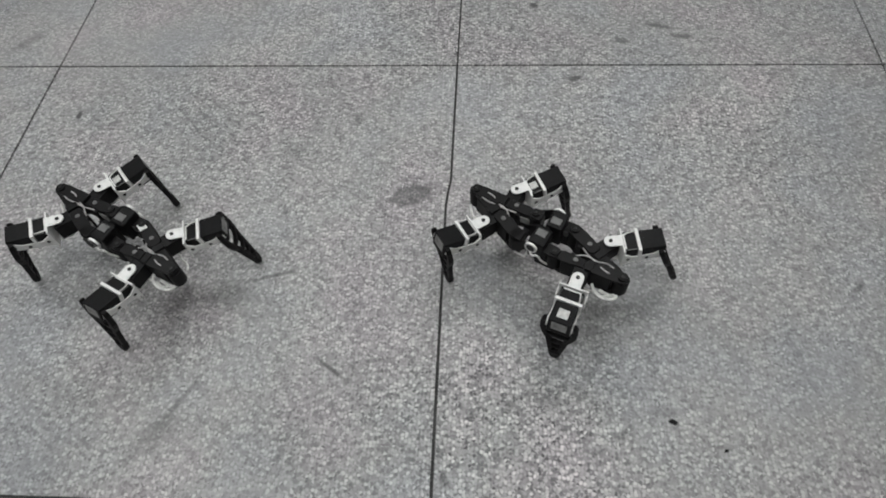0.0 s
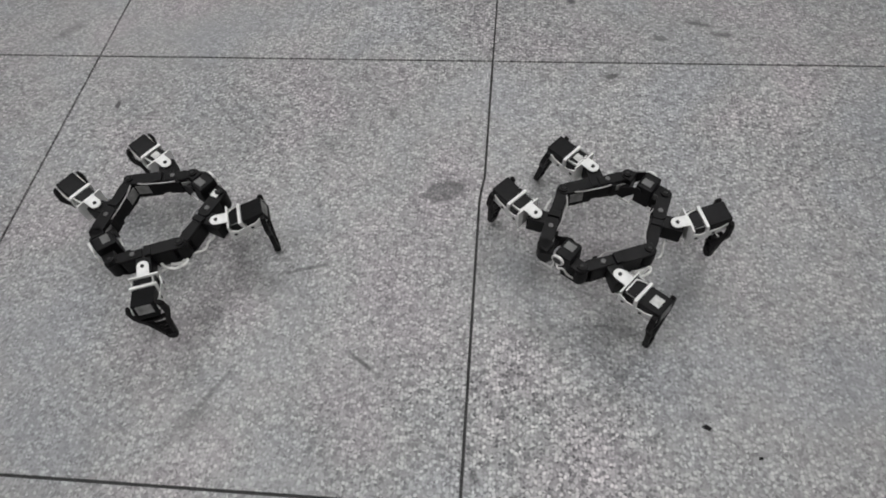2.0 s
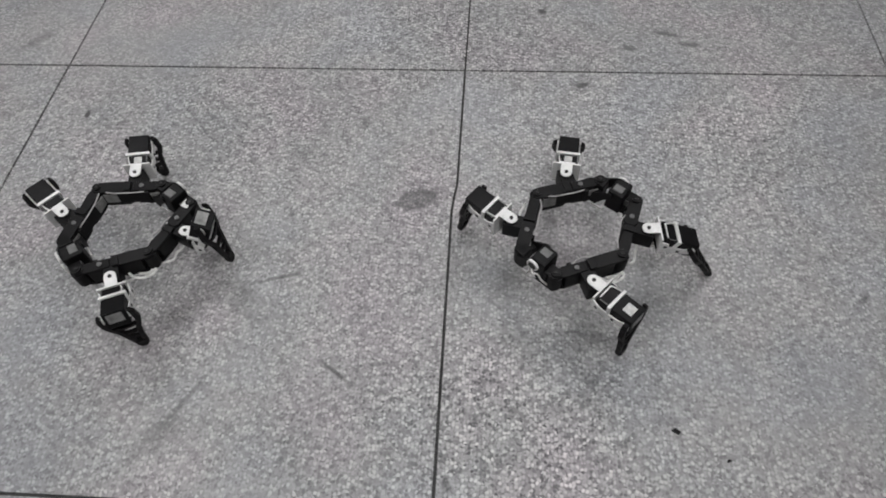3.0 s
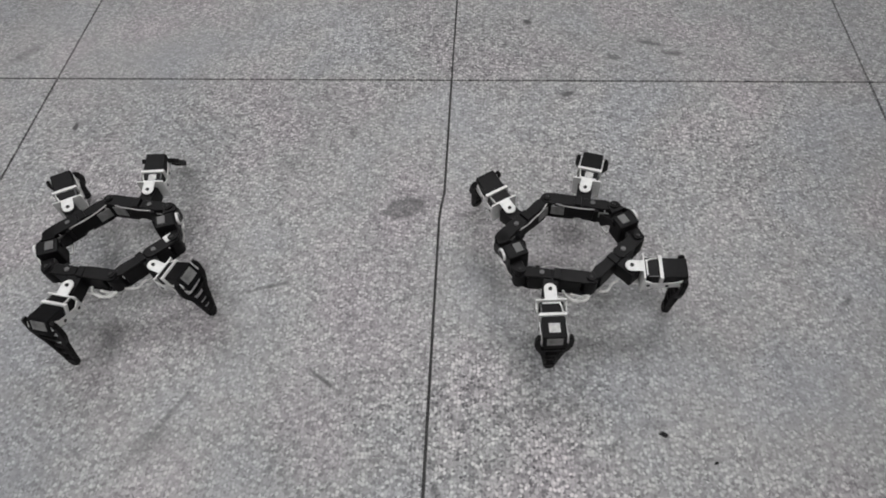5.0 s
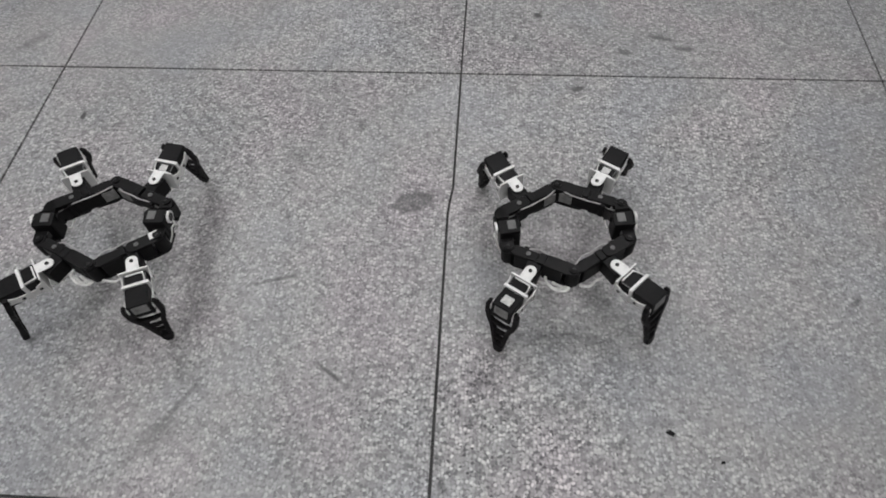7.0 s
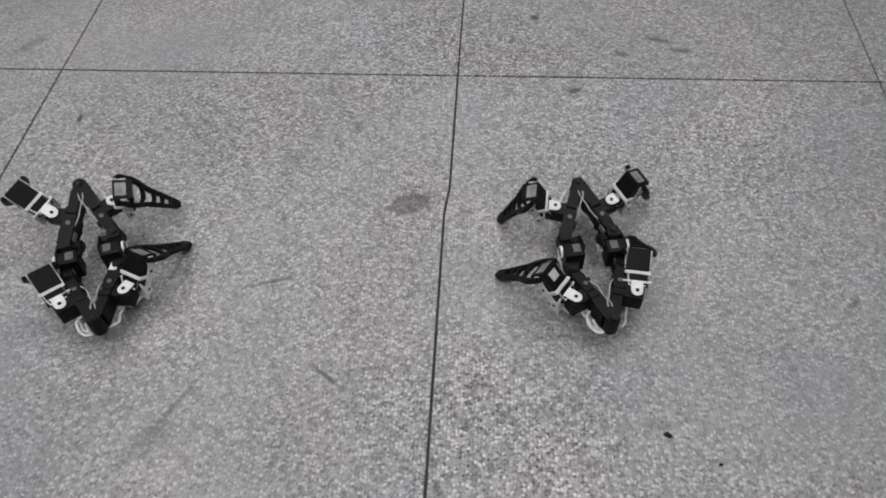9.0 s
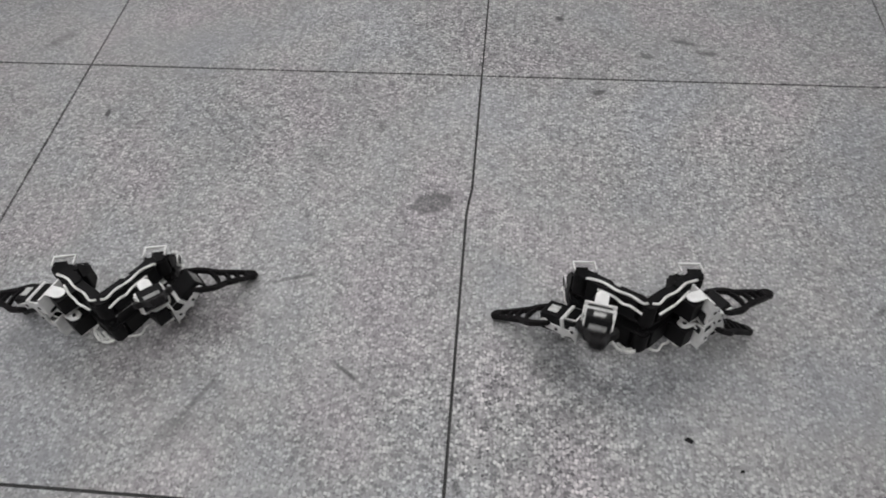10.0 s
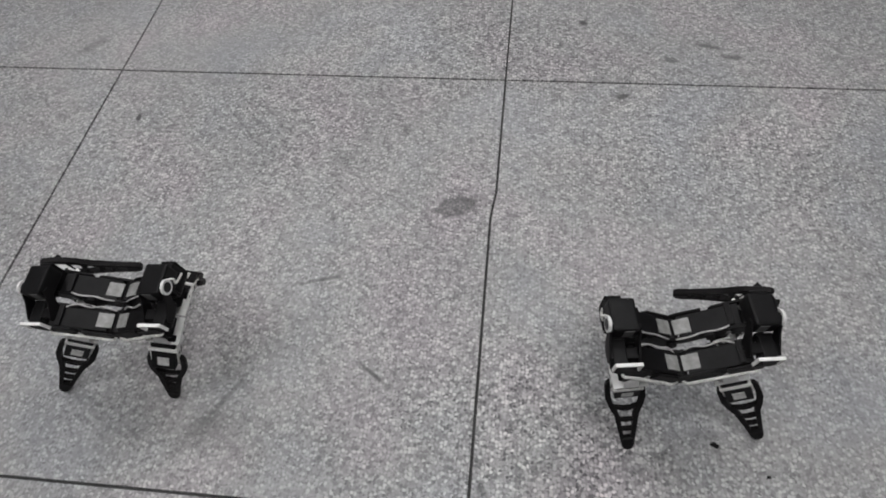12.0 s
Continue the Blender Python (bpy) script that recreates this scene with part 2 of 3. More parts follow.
# ---- the room ----
floor = tagged(part("floor", block(-5, 5, -5, 5, -0.10, -0.005, 0), GROUT), "grey terrazzo floor of large cast panels with dark joints", "floor", kind="structure")
for name, box in (("wall_north", (-5, 5, 5, 5.15)), ("wall_south", (-5, 5, -5.15, -5)), ("wall_east", (5, 5.15, -5.15, 5.15)), ("wall_west", (-5.15, -5, -5.15, 5.15))):
    tagged(part(name, block(*box, -0.10, CEILING, 0), PLASTER), "plain pale painted wall of the room", "wall", kind="structure")
tagged(part("ceiling", block(-5.15, 5.15, -5.15, 5.15, CEILING, CEILING + 0.1, 0), PLASTER), "plain white painted ceiling", "ceiling", kind="structure")
for px, py in PANELS:
    fixture = tagged(new("ceiling_light"), "square lit ceiling light panel in a white frame", "ceiling light", "ceiling lights")
    fixture.matrix_basis = pose(px, py, CEILING)
    rim = block(-0.65, 0.65, -0.65, -0.61, -0.05, 0, 0.002)
    block(-0.65, 0.65, 0.61, 0.65, -0.05, 0, 0.002, rim), block(-0.65, -0.61, -0.61, 0.61, -0.05, 0, 0.002, rim), block(0.61, 0.65, -0.61, 0.61, -0.05, 0, 0.002, rim)
    part("frame", rim, WHITE, fixture)
    part("diffuser", block(-0.61, 0.61, -0.61, 0.61, -0.03, -0.02, 0), GLOW, fixture)


# ---- the two walking robots ----
SIDE, SHORT = 0.119, 0.0745          # ring links: four with a leg, two short ones between
LINKS = (SIDE, SHORT, SIDE, SIDE, SHORT, SIDE)
ALONG, OUT, REACH, UPPER, SHIN = 0.55, 0.0315, 0.020, 0.066, 0.1325
TALL, THICK = 0.044, 0.0235           # a ring link's height and thickness
REAR, HINGE = (0, 5), 0.029            # the links that fold over, and the hinge height above the ring
LEG_LINK = {"a": (5, True), "b": (0, False), "c": (2, True), "d": (3, False)}


def body_link(robot, length, hip_end, tag, tail=False, rear=False):
    """One long link of the ring: x along it, y outwards. hip_end: where along x its leg stands."""
    h, t, l = TALL / 2, THICK / 2, length / 2
    link = part("ring_link", block(-l + 0.015, l - 0.015, -t + 0.001, t - 0.001, -h + 0.005, h - 0.005, 0.0025), CASE, robot, tag)
    # forked straps above and below that carry the joints
    for z0, z1 in ((h - 0.005, h - 0.001), (-h + 0.001, -h + 0.005)):
        bm = prism([(-l - 0.009, -0.006), (-l - 0.004, -0.011), (-l + 0.014, -t), (-0.010, -t), (-0.004, -t + 0.005), (-0.004, t - 0.005), (-0.010, t), (-l + 0.014, t), (-l - 0.004, 0.011), (-l - 0.009, 0.006)], z0, z1, bevel=0.0008)
        part("strap", bm, BLACK, link)
        bm = prism([(0.006, -t + 0.003), (l - 0.016, -t + 0.001), (l - 0.006, -0.008), (l - 0.006, 0.008), (l - 0.016, t - 0.001), (0.006, t - 0.003)], z0 - 0.0015, z1 - 0.0015, bevel=0.0008)
        part("strap", bm, BLACK, link)
    hub = rod(l, 0, 0, 0.0125, TALL - 0.012, seg=24)
    rod(l, 0, h, 0.0075, 0.005, into=hub, seg=18)
    part("joint", hub, BLACK, link)
    part("screw", rod(l, 0, h + 0.003, 0.0028, 0.002, seg=10), SCREW, link)
    s = 1 if hip_end > 0 else -1
    # grey plates on the inner face
    part("inner_plate", block(-s * 0.038 - 0.012, -s * 0.038 + 0.012, -t - 0.0006, -t + 0.0016, -0.011, 0.012, 0.0004), INNER, link, "scuffed pale grey plate")
    if rear:
        part("inner_plate", block(s * 0.044 - 0.009, s * 0.044 + 0.009, -t - 0.0006, -t + 0.0016, -0.005, 0.010, 0.0004), INNER, link, "scuffed pale grey plate")
    part("inner_bracket", block(s * 0.030 - 0.004, s * 0.030 + 0.004, -t - 0.004, -t + 0.002, -0.016, 0.016, 0.001), BLACK, link)
    bm = tube([(-s * 0.050, -t + 0.004, h - 0.004), (-s * 0.030, -t - 0.003, h - 0.001), (-s * 0.012, -t - 0.002, h - 0.004), (s * 0.008, -t - 0.004, h - 0.002), (s * 0.024, -t, h - 0.006), (s * 0.034, -t + 0.004, h - 0.012)], 0.0014)
    part("lead", bm, LEAD, link, "thin grey servo lead")
    part("horn_screw", rod(s * 0.022, 0, h - 0.0005, 0.0042, 0.0018, seg=12), PLATE, link)
    part("servo_lug", block(-s * 0.004 - 0.006, -s * 0.004 + 0.006, -t + 0.002, t - 0.001, h - 0.006, h + 0.001, 0.001), CASE, link)
    if rear:
        bm = tube([(s * 0.046, t - 0.004, -h + 0.004), (s * 0.042, t - 0.001, -h - 0.002), (s * 0.020, t - 0.006, -h - 0.003), (-s * 0.006, t - 0.003, -h - 0.0025), (-s * 0.030, t - 0.005, -h - 0.003), (-s * 0.050, t - 0.002, -h - 0.002), (-s * 0.056, 0.002, -h + 0.001)], 0.0022)
        part("under_cable", bm, CABLE, link, "white cable along the underside")
    bm = block(hip_end - 0.013, hip_end + 0.013, t - 0.003, OUT + 0.013, -0.017, 0.017, 0.002)
    rod(hip_end, OUT, 0, 0.0075, 0.042, into=bm)
    part("hip_servo", bm, CASE, link)
    bm = tube([(hip_end + s * 0.016, t + 0.003, -0.014), (hip_end - s * 0.014, t + 0.010, -0.021), (hip_end - s * 0.030, t + 0.010, -0.016), (hip_end - s * 0.044, t + 0.012, -0.020), (hip_end - s * 0.062, t + 0.006, -0.010)], 0.0022)
    part("cable", bm, CABLE, link, "looped white cable")
    if tail:
        bm = tube([(-s * 0.016, t + 0.002, -0.010), (-s * 0.024, t + 0.014, -0.008), (-s * 0.040, t + 0.018, -0.012), (-s * 0.056, t + 0.014, -0.012), (-s * 0.060, t + 0.004, -0.014), (-s * 0.050, t + 0.006, -0.018), (-s * 0.030, t + 0.004, -0.016)], 0.0024)
        part("cable_loop", bm, CABLE, link, "bunched white cable loop")
    return link


def ring_band(inner, outer, y0, y1, z):
    """A flat ring about an axis along y."""
    bm = bmesh.new()
    for k in range(24):
        quad = [(r * math.cos(q), y, z + r * math.sin(q)) for q in (2 * math.pi * k / 24, 2 * math.pi * (k + 1) / 24) for r, y in ((inner, y0), (inner, y1), (outer, y1), (outer, y0))]
        v = [bm.verts.new(p) for p in quad]
        for e in range(4):
            bm.faces.new((v[e], v[(e + 1) % 4], v[4 + (e + 1) % 4], v[4 + e]))
    bmesh.ops.remove_doubles(bm, verts=bm.verts, dist=1e-5)
    return bm


def half_strap(way, z0, z1, start):
    """A forked strap from near the hinge to the joint at the way end of a short link."""
    l, t = SHORT / 2, THICK / 2
    shape = [(start, -t), (l - 0.012, -t + 0.001), (l + 0.004, -0.011), (l + 0.009, -0.006), (l + 0.009, 0.006), (l + 0.004, 0.011), (l - 0.012, t - 0.001), (start, t)]
    return prism([(x * way, y) for x, y in (shape if way > 0 else shape[::-1])], z0, z1, bevel=0.0008)


def short_half(robot, way):
    """The half of a short link that stays with the front links: it carries the hinge servo, whose round white horn faces outwards."""
    h, t, l = TALL / 2, THICK / 2, SHORT / 2
    span = lambda a, b: sorted((way * a, way * b))
    link = part("ring_link", block(*span(0.004, l - 0.010), -t + 0.001, t - 0.001, -h + 0.005, h - 0.004, 0.0025), CASE, robot, "black plastic ring link")
    for z0 in (h - 0.005, -h + 0.001):
        part("strap", half_strap(way, z0, z0 + 0.004, 0.006), BLACK, link)
    if way > 0:
        hub = rod(l, 0, 0, 0.0125, TALL - 0.012, seg=24)
        rod(l, 0, h, 0.0075, 0.005, into=hub, seg=18)
        part("joint", hub, BLACK, link)
        part("screw", rod(l, 0, h + 0.003, 0.0028, 0.002, seg=10), SCREW, link)
    part("servo", block(*span(-0.009, 0.021), -0.025, 0.012, -0.010, HINGE + 0.009, 0.004), CASE, link)
    part("horn", ring_band(0.0080, 0.0115, t + 0.002, t + 0.006, HINGE - 0.004), ALU, link, "ring-shaped white servo horn")
    part("hub", rod(0, t + 0.002, HINGE - 0.004, 0.0080, 0.009, "y"), SCREW, link)
    bm = tube([(way * -0.004, t + 0.002, 0.016), (way * 0.004, t + 0.008, 0.010), (way * 0.014, t + 0.006, 0.012), (way * 0.021, t + 0.004, 0.0), (way * 0.030, t - 0.002, -0.012)], 0.0018)
    part("cable", bm, CABLE, link, "looped white cable")
    part("cover_plate", block(*span(-0.004, 0.014), -0.018, -0.004, HINGE + 0.0092, HINGE + 0.0102, 0.0004), PLATE, link, "dull grey metal plate")
    part("connector", block(*span(0.020, 0.029), -0.012, 0.004, 0.006, 0.020, 0.001), PLATE, link, "grey plug")
    return link


def hinge_flap(robot, way):
    """The half of a short link that swings over with the rear links; way: the end of x at which it lies."""
    h, l = TALL / 2, SHORT / 2
    span = lambda a, b: sorted((way * a, way * b))
    flap = part("hinge_flap", block(*span(0.023, l - 0.008), -0.0105, 0.0105, -h + 0.005, h - 0.004, 0.0025), CASE, robot, "black hinge arm")
    for z0 in (h - 0.005, -h + 0.001):
        part("strap", half_strap(way, z0, z0 + 0.004, 0.024), BLACK, flap)
    for y in (-0.0285, 0.0125):
        arm = [(-0.004, HINGE - 0.004), (0.0, HINGE + 0.004), (0.005, HINGE + 0.005), (0.012, HINGE), (0.036, 0.012), (0.036, -0.010), (0.026, -0.012), (0.010, 0.012)]
        part("side_arm", prism([(x * way, z) for x, z in (arm if way > 0 else arm[::-1])], y, y + 0.003, "y"), BLACK, flap)
    part("cross_piece", block(*span(0.024, 0.036), -0.028, 0.015, -0.008, 0.008, 0.002), BLACK, flap)
    bracket = block(*span(0.012, 0.015), -0.0255, 0.0125, -h - 0.002, -h + 0.003, 0.0006)
    for y in (-0.0255, 0.0100):
        block(*span(0.0152, 0.034), y, y + 0.0025, -h - 0.002, -h + 0.003, 0.0006, bracket)
    part("bracket", bracket, ALU, flap, "white metal bracket on the underside")
    if way > 0:
        part("joint", rod(l, 0, 0, 0.0125, TALL - 0.012, seg=24), BLACK, flap)
    return flap


def hip(robot):
    """The white bracket on the hip's upright axis, x outwards."""
    link = part("hip_bracket", prism(slot(-0.011, 0.019, 0.0105), 0.0205, 0.0230, bevel=0.0005), ALU, robot, "white metal hip bracket")
    part("tongue", prism(slot(-0.011, 0.019, 0.0105), -0.0230, -0.0205, bevel=0.0005), ALU, link)
    part("cross_plate", block(0.0182, 0.0212, -0.025, 0.025, -0.023, 0.0230, 0.0006), ALU, link)
    part("screw", rod(0, 0, 0.0236, 0.0034, 0.002, seg=12), SCREW, link)
    for y in (-0.0252, 0.0252):
        bm = prism([(0.0212, -0.016), (0.034, -0.009), (0.034, 0.007), (0.0212, 0.014)], y - 0.0004 - (0.0019 if y > 0 else 0), y + 0.0004 + (0.0019 if y < 0 else 0), "y", bevel=0.0004)
        part("ear", bm, ALU, link)
        part("screw", rod(0.028, y, 0, 0.0032, 0.0015, "y", seg=12), SCREW, link)
    return link


def upper_leg(robot, labelled=False, first=False):
    """Two servos end to end between white side plates, x along the leg."""
    link = part("upper_leg", block(0.0025, 0.0258, -0.0195, 0.0195, -0.017, 0.017, 0.002), CASE, robot, "black servos between white brackets")
    part("servo", block(0.0315, 0.0720, -0.0190, 0.0190, -0.017, 0.017, 0.002), CASE, link)
    band = block(0.0258, 0.0314, -0.0225, 0.0225, -0.019, 0.0195, 0.0006)
    part("band", band, ALU, link, "white metal band")
    shape = [(0.000, -0.007), (0.006, -0.013), (0.030, -0.014), (0.060, -0.009), (0.070, -0.005), (0.070, 0.005), (0.062, 0.009), (0.050, 0.002), (0.031, 0.000), (0.006, -0.001), (0.000, 0.003)]
    for y0, y1 in ((0.0200, 0.0222), (-0.0222, -0.0200)):
        part("side_plate", prism(shape, y0, y1, "y"), ALU, link)
        for x, z in ((0.063, 0.0), (0.040, -0.006), (0.007, -0.007)):
            part("screw", rod(x, y0 if y0 < 0 else y1, z, 0.0030, 0.0016, "y", seg=12), SCREW, link)
    part("strip", block(0.0048, 0.0074, -0.0150, 0.0150, 0.0171, 0.0182, 0.0003), ALU, link, "thin white metal strip")
    for y in (-0.0178, 0.0178):
        part("rib", block(0.0085, 0.0255, y - 0.0009, y + 0.0009, 0.0168, 0.0180, 0.0003), PLATE, link)
    if first:
        part("label", block(0.0085, 0.0220, -0.0085, 0.0060, 0.0171, 0.0178, 0.0003), LABEL, link, "pale label on the inner servo")
    part("label", block(0.0455, 0.0630, -0.0090, 0.0090, -0.0180, -0.0172, 0.0003), LABEL, link, "pale servo label on the underside")
    if labelled:
        part("label", block(0.0455, 0.0630, -0.0090, 0.0090, 0.0172, 0.0180, 0.0003), LABEL, link, "pale servo label")
    part("end_plate", block(0.0718, 0.0726, -0.0130, 0.0130, -0.0060, 0.0130, 0.0003), INNER, link, "scuffed pale plate on the servo's end")
    part("seam", block(0.0345, 0.0365, -0.0192, 0.0192, -0.0172, 0.0172, 0.0003), BLACK, link)
    part("lead", tube([(0.004, 0.012, 0.016), (0.012, 0.0150, 0.0185), (0.022, 0.0165, 0.0190), (0.026, 0.0160, 0.0200)], 0.0012), CABLE, link, "thin white servo lead")
    return link


def foot(robot):
    """An open tapered frame: a wide fork about the knee, a narrow ladder below it and a blunt tip; x towards the tip."""
    rail = [(-0.016, 0.0225), (-0.013, 0.0280), (-0.004, 0.0310), (0.022, 0.0315), (0.036, 0.0275), (0.056, 0.0185), (0.128, 0.0095), (0.128, 0.0035), (0.062, 0.0105), (0.050, 0.0130), (0.034, 0.0210), (0.016, 0.0240)]
    link = part("foot", prism(rail, -0.0045, 0.0045, bevel=0.0012), FOOT, robot, "black tapered open-frame plastic foot")
    part("rail", prism([(x, -y) for x, y in rail][::-1], -0.0045, 0.0045, bevel=0.0012), FOOT, link)
    part("cross_bar", prism([(0.036, 0.0215), (0.043, 0.0190), (0.0495, 0.0060), (0.0495, -0.0060), (0.043, -0.0190), (0.036, -0.0215), (0.043, -0.0060), (0.043, 0.0060)], -0.0035, 0.0035, bevel=0.001), FOOT, link)
    for x, w in ((0.066, 0.0110), (0.086, 0.0090)):
        part("cross_bar", prism([(x, w), (x + 0.006, w - 0.001), (x + 0.0085, 0), (x + 0.006, -w + 0.001), (x, -w), (x + 0.0025, 0)], -0.0035, 0.0035, bevel=0.0008), FOOT, link)
    tip = prism([(0.108, 0.0110), (0.124, 0.0100), (0.1325, 0.0064), (0.1345, 0.0), (0.1325, -0.0064), (0.124, -0.0100), (0.108, -0.0110)], -0.0060, 0.0060, bevel=0.002)
    part("tip", tip, FOOT, link)
    return link


def walking_robot(label, labelled=()):
    robot = tagged(new("walking_robot"), label, "robot", "walking robots")
    made = {"ring": [], "flap": {1: hinge_flap(robot, -1), 4: hinge_flap(robot, 1)}, "hip": {}, "upper": {}, "foot": {}}
    for i, length in enumerate(LINKS):
        if length == SHORT:
            made["ring"].append(short_half(robot, 1 if i == 1 else -1))
            continue
        back = [b for n, b in LEG_LINK.values() if n == i][0]
        made["ring"].append(body_link(robot, length, length * (0.5 - ALONG) * (1 if back else -1), "black plastic ring link", i == 3, i in REAR))
    for k in LEG_LINK:
        made["hip"][k], made["upper"][k], made["foot"][k] = hip(robot), upper_leg(robot, k in labelled, LEG_LINK[k][0] == 0), foot(robot)
    return robot, made


right_robot = walking_robot("black four-legged walking robot with white brackets on terrazzo", ("d",))
left_robot = walking_robot("black four-legged ring-bodied robot with white brackets and sticker")
part("sticker", block(-0.062, -0.046, -0.010, 0.004, TALL / 2, TALL / 2 + 0.002, 0.0004), WHITE, left_robot[1]["ring"][2], "small white sticker")

# ---- small litter on the floor ----
for x, y, turn, size in ((0.391, -0.853, -25, 0.0075), (0.470, -0.898, 15, 0.004)):
    bm = prism([(-size, -size * 0.5), (size * 0.8, -size * 0.55), (size, size * 0.3), (-size * 0.3, size * 0.55)], 0, 0.003, bevel=0.0006)
    tagged(part("plastic_chip", bm, BLACK, at=pose(x, y, 0.0, rz=turn)), "small black plastic chip lying on the terrazzo", "debris", "chips on the floor")

# ---- cast floor panels, the joint between the middle ones slightly kinked ----
MID = [(-1.0, -0.0090), (-0.41, -0.0100), (-0.375, -0.0065), (-0.345, -0.0020), (0.0, 0.0), (1.0, 0.0090)]


def panel(i, j):
    """The floor panel from x = i to i + 1 and y = j to j + 1."""
    g = 0.0026 if j < 0 else 0.0021
    def edge(at):
        inner = [(x, y) for y, x in MID if j - 1e-6 <= y <= j + 1 + 1e-6] if at == 0 and -1 <= j <= 0 else [(at, j), (at, j + 1)]
        return [(x, min(max(y, j + g), j + 1 - g)) for x, y in inner]
    outline = [(x + g, y) for x, y in edge(i)][::-1] + [(x - g, y) for x, y in edge(i + 1)]
    # the cast joints are not quite square to one another
    outline = [(x * 0.993 + 0.020 * y * max(-x, 0.0), (y * 1.009 if y < 0 else y) + 0.0075 * x) for x, y in outline]
    return prism(outline, -0.006, 0.0, bevel=0.0008)


for i in range(-4, 4):
    for j in range(-4, 4):
        part("panel", panel(i, j), TERRAZZO, floor)


# ---- how the robots move ----
def smooth(ts, values, t):
    """Glides through the values with no overshoot."""
    n = len(ts)
    i = max(0, min(n - 2, sum(1 for a in ts if a <= t) - 1))
    d = [(values[k + 1] - values[k]) / (ts[k + 1] - ts[k]) for k in range(n - 1)]
    def slope(k):
        if k == 0 or k == n - 1:
            return 0.0
        a, b = d[k - 1], d[k]
        return 0.0 if a * b <= 0 else 2 * a * b / (a + b)
    h = ts[i + 1] - ts[i]
    u = (t - ts[i]) / h
    return ((2 * u ** 3 - 3 * u ** 2 + 1) * values[i] + (u ** 3 - 2 * u ** 2 + u) * h * slope(i)
            + (3 * u ** 2 - 2 * u ** 3) * values[i + 1] + (u ** 3 - u ** 2) * h * slope(i + 1))


def closed(turns):
    """Turns the six links so that the ring closes."""
    a = np.radians(np.array(turns))
    n = np.array(LINKS)
    for _ in range(6):
        gap = np.array([(n * np.cos(a)).sum(), (n * np.sin(a)).sum()])
        a = a - np.linalg.pinv(np.array([-n * np.sin(a), n * np.cos(a)])) @ gap
    return a


def step(robot, rows):
    thing, made = robot
    ts = [r[0] for r in rows]
    flat = [[*r[1], *r[2], *r[3], *r[4], *r[5], *r[6], r[7]] for r in rows]
    body, paths = [], {}
    for k in range(121):
        t = k / 10
        v = [smooth(ts, [f[c] for f in flat], t) for c in range(25)]
        body.append((t, pose(*v[0:6])))
        a = closed(v[6:12])
        way = [Vector((math.cos(q), math.sin(q), 0)) for q in a]
        corners = [Vector((0, 0, 0))]
        for d, length in zip(way[:5], LINKS):
            corners.append(corners[-1] + d * length)
        mid = sum(corners, Vector()) / 6
        corners = [c - mid for c in corners]
        # the rear half folds over the front half about the hinges on the two short links
        east = corners[1] + way[1] * SHORT / 2 + Vector((0, 0, HINGE))
        west = corners[4] + way[4] * SHORT / 2 + Vector((0, 0, HINGE))
        axis, centre = (east - west).normalized(), (east + west) / 2
        over = Matrix.Translation(centre) @ Matrix.Rotation(radians(v[24]), 4, axis) @ Matrix.Translation(-centre)
        still = Matrix.Identity(4)
        for i in range(6):
            m = Matrix.Translation(corners[i] + way[i] * LINKS[i] / 2) @ Matrix.Rotation(a[i], 4, "Z")
            paths.setdefault(made["ring"][i], []).append((t, (over if i in REAR else still) @ m))
            if i in made["flap"]:
                paths.setdefault(made["flap"][i], []).append((t, over @ m))
        for n, (leg, (i, back)) in enumerate(LEG_LINK.items()):
            yaw, lift, drop = (radians(q) for q in v[12 + 3 * n:15 + 3 * n])
            ahead = (1 - ALONG) if back else ALONG
            root = corners[i] + way[i] * LINKS[i] * ahead + Vector((-way[i].y, way[i].x, 0)) * OUT
            m = (over if i in REAR else still) @ Matrix.Translation(root) @ Matrix.Rotation(a[i] + math.pi / 2 + yaw, 4, "Z")
            knee = m @ Matrix.Translation((REACH, 0, 0)) @ Matrix.Rotation(-lift, 4, "Y")
            ankle = m @ Matrix.Translation((REACH + UPPER * math.cos(lift), 0, UPPER * math.sin(lift))) @ Matrix.Rotation(-drop, 4, "Y")
            for name, pose_of in (("hip", m), ("upper", knee), ("foot", ankle)):
                paths.setdefault(made[name][leg], []).append((t, pose_of))
    walk(thing, body)
    for ob, path in paths.items():
        walk(ob, path)


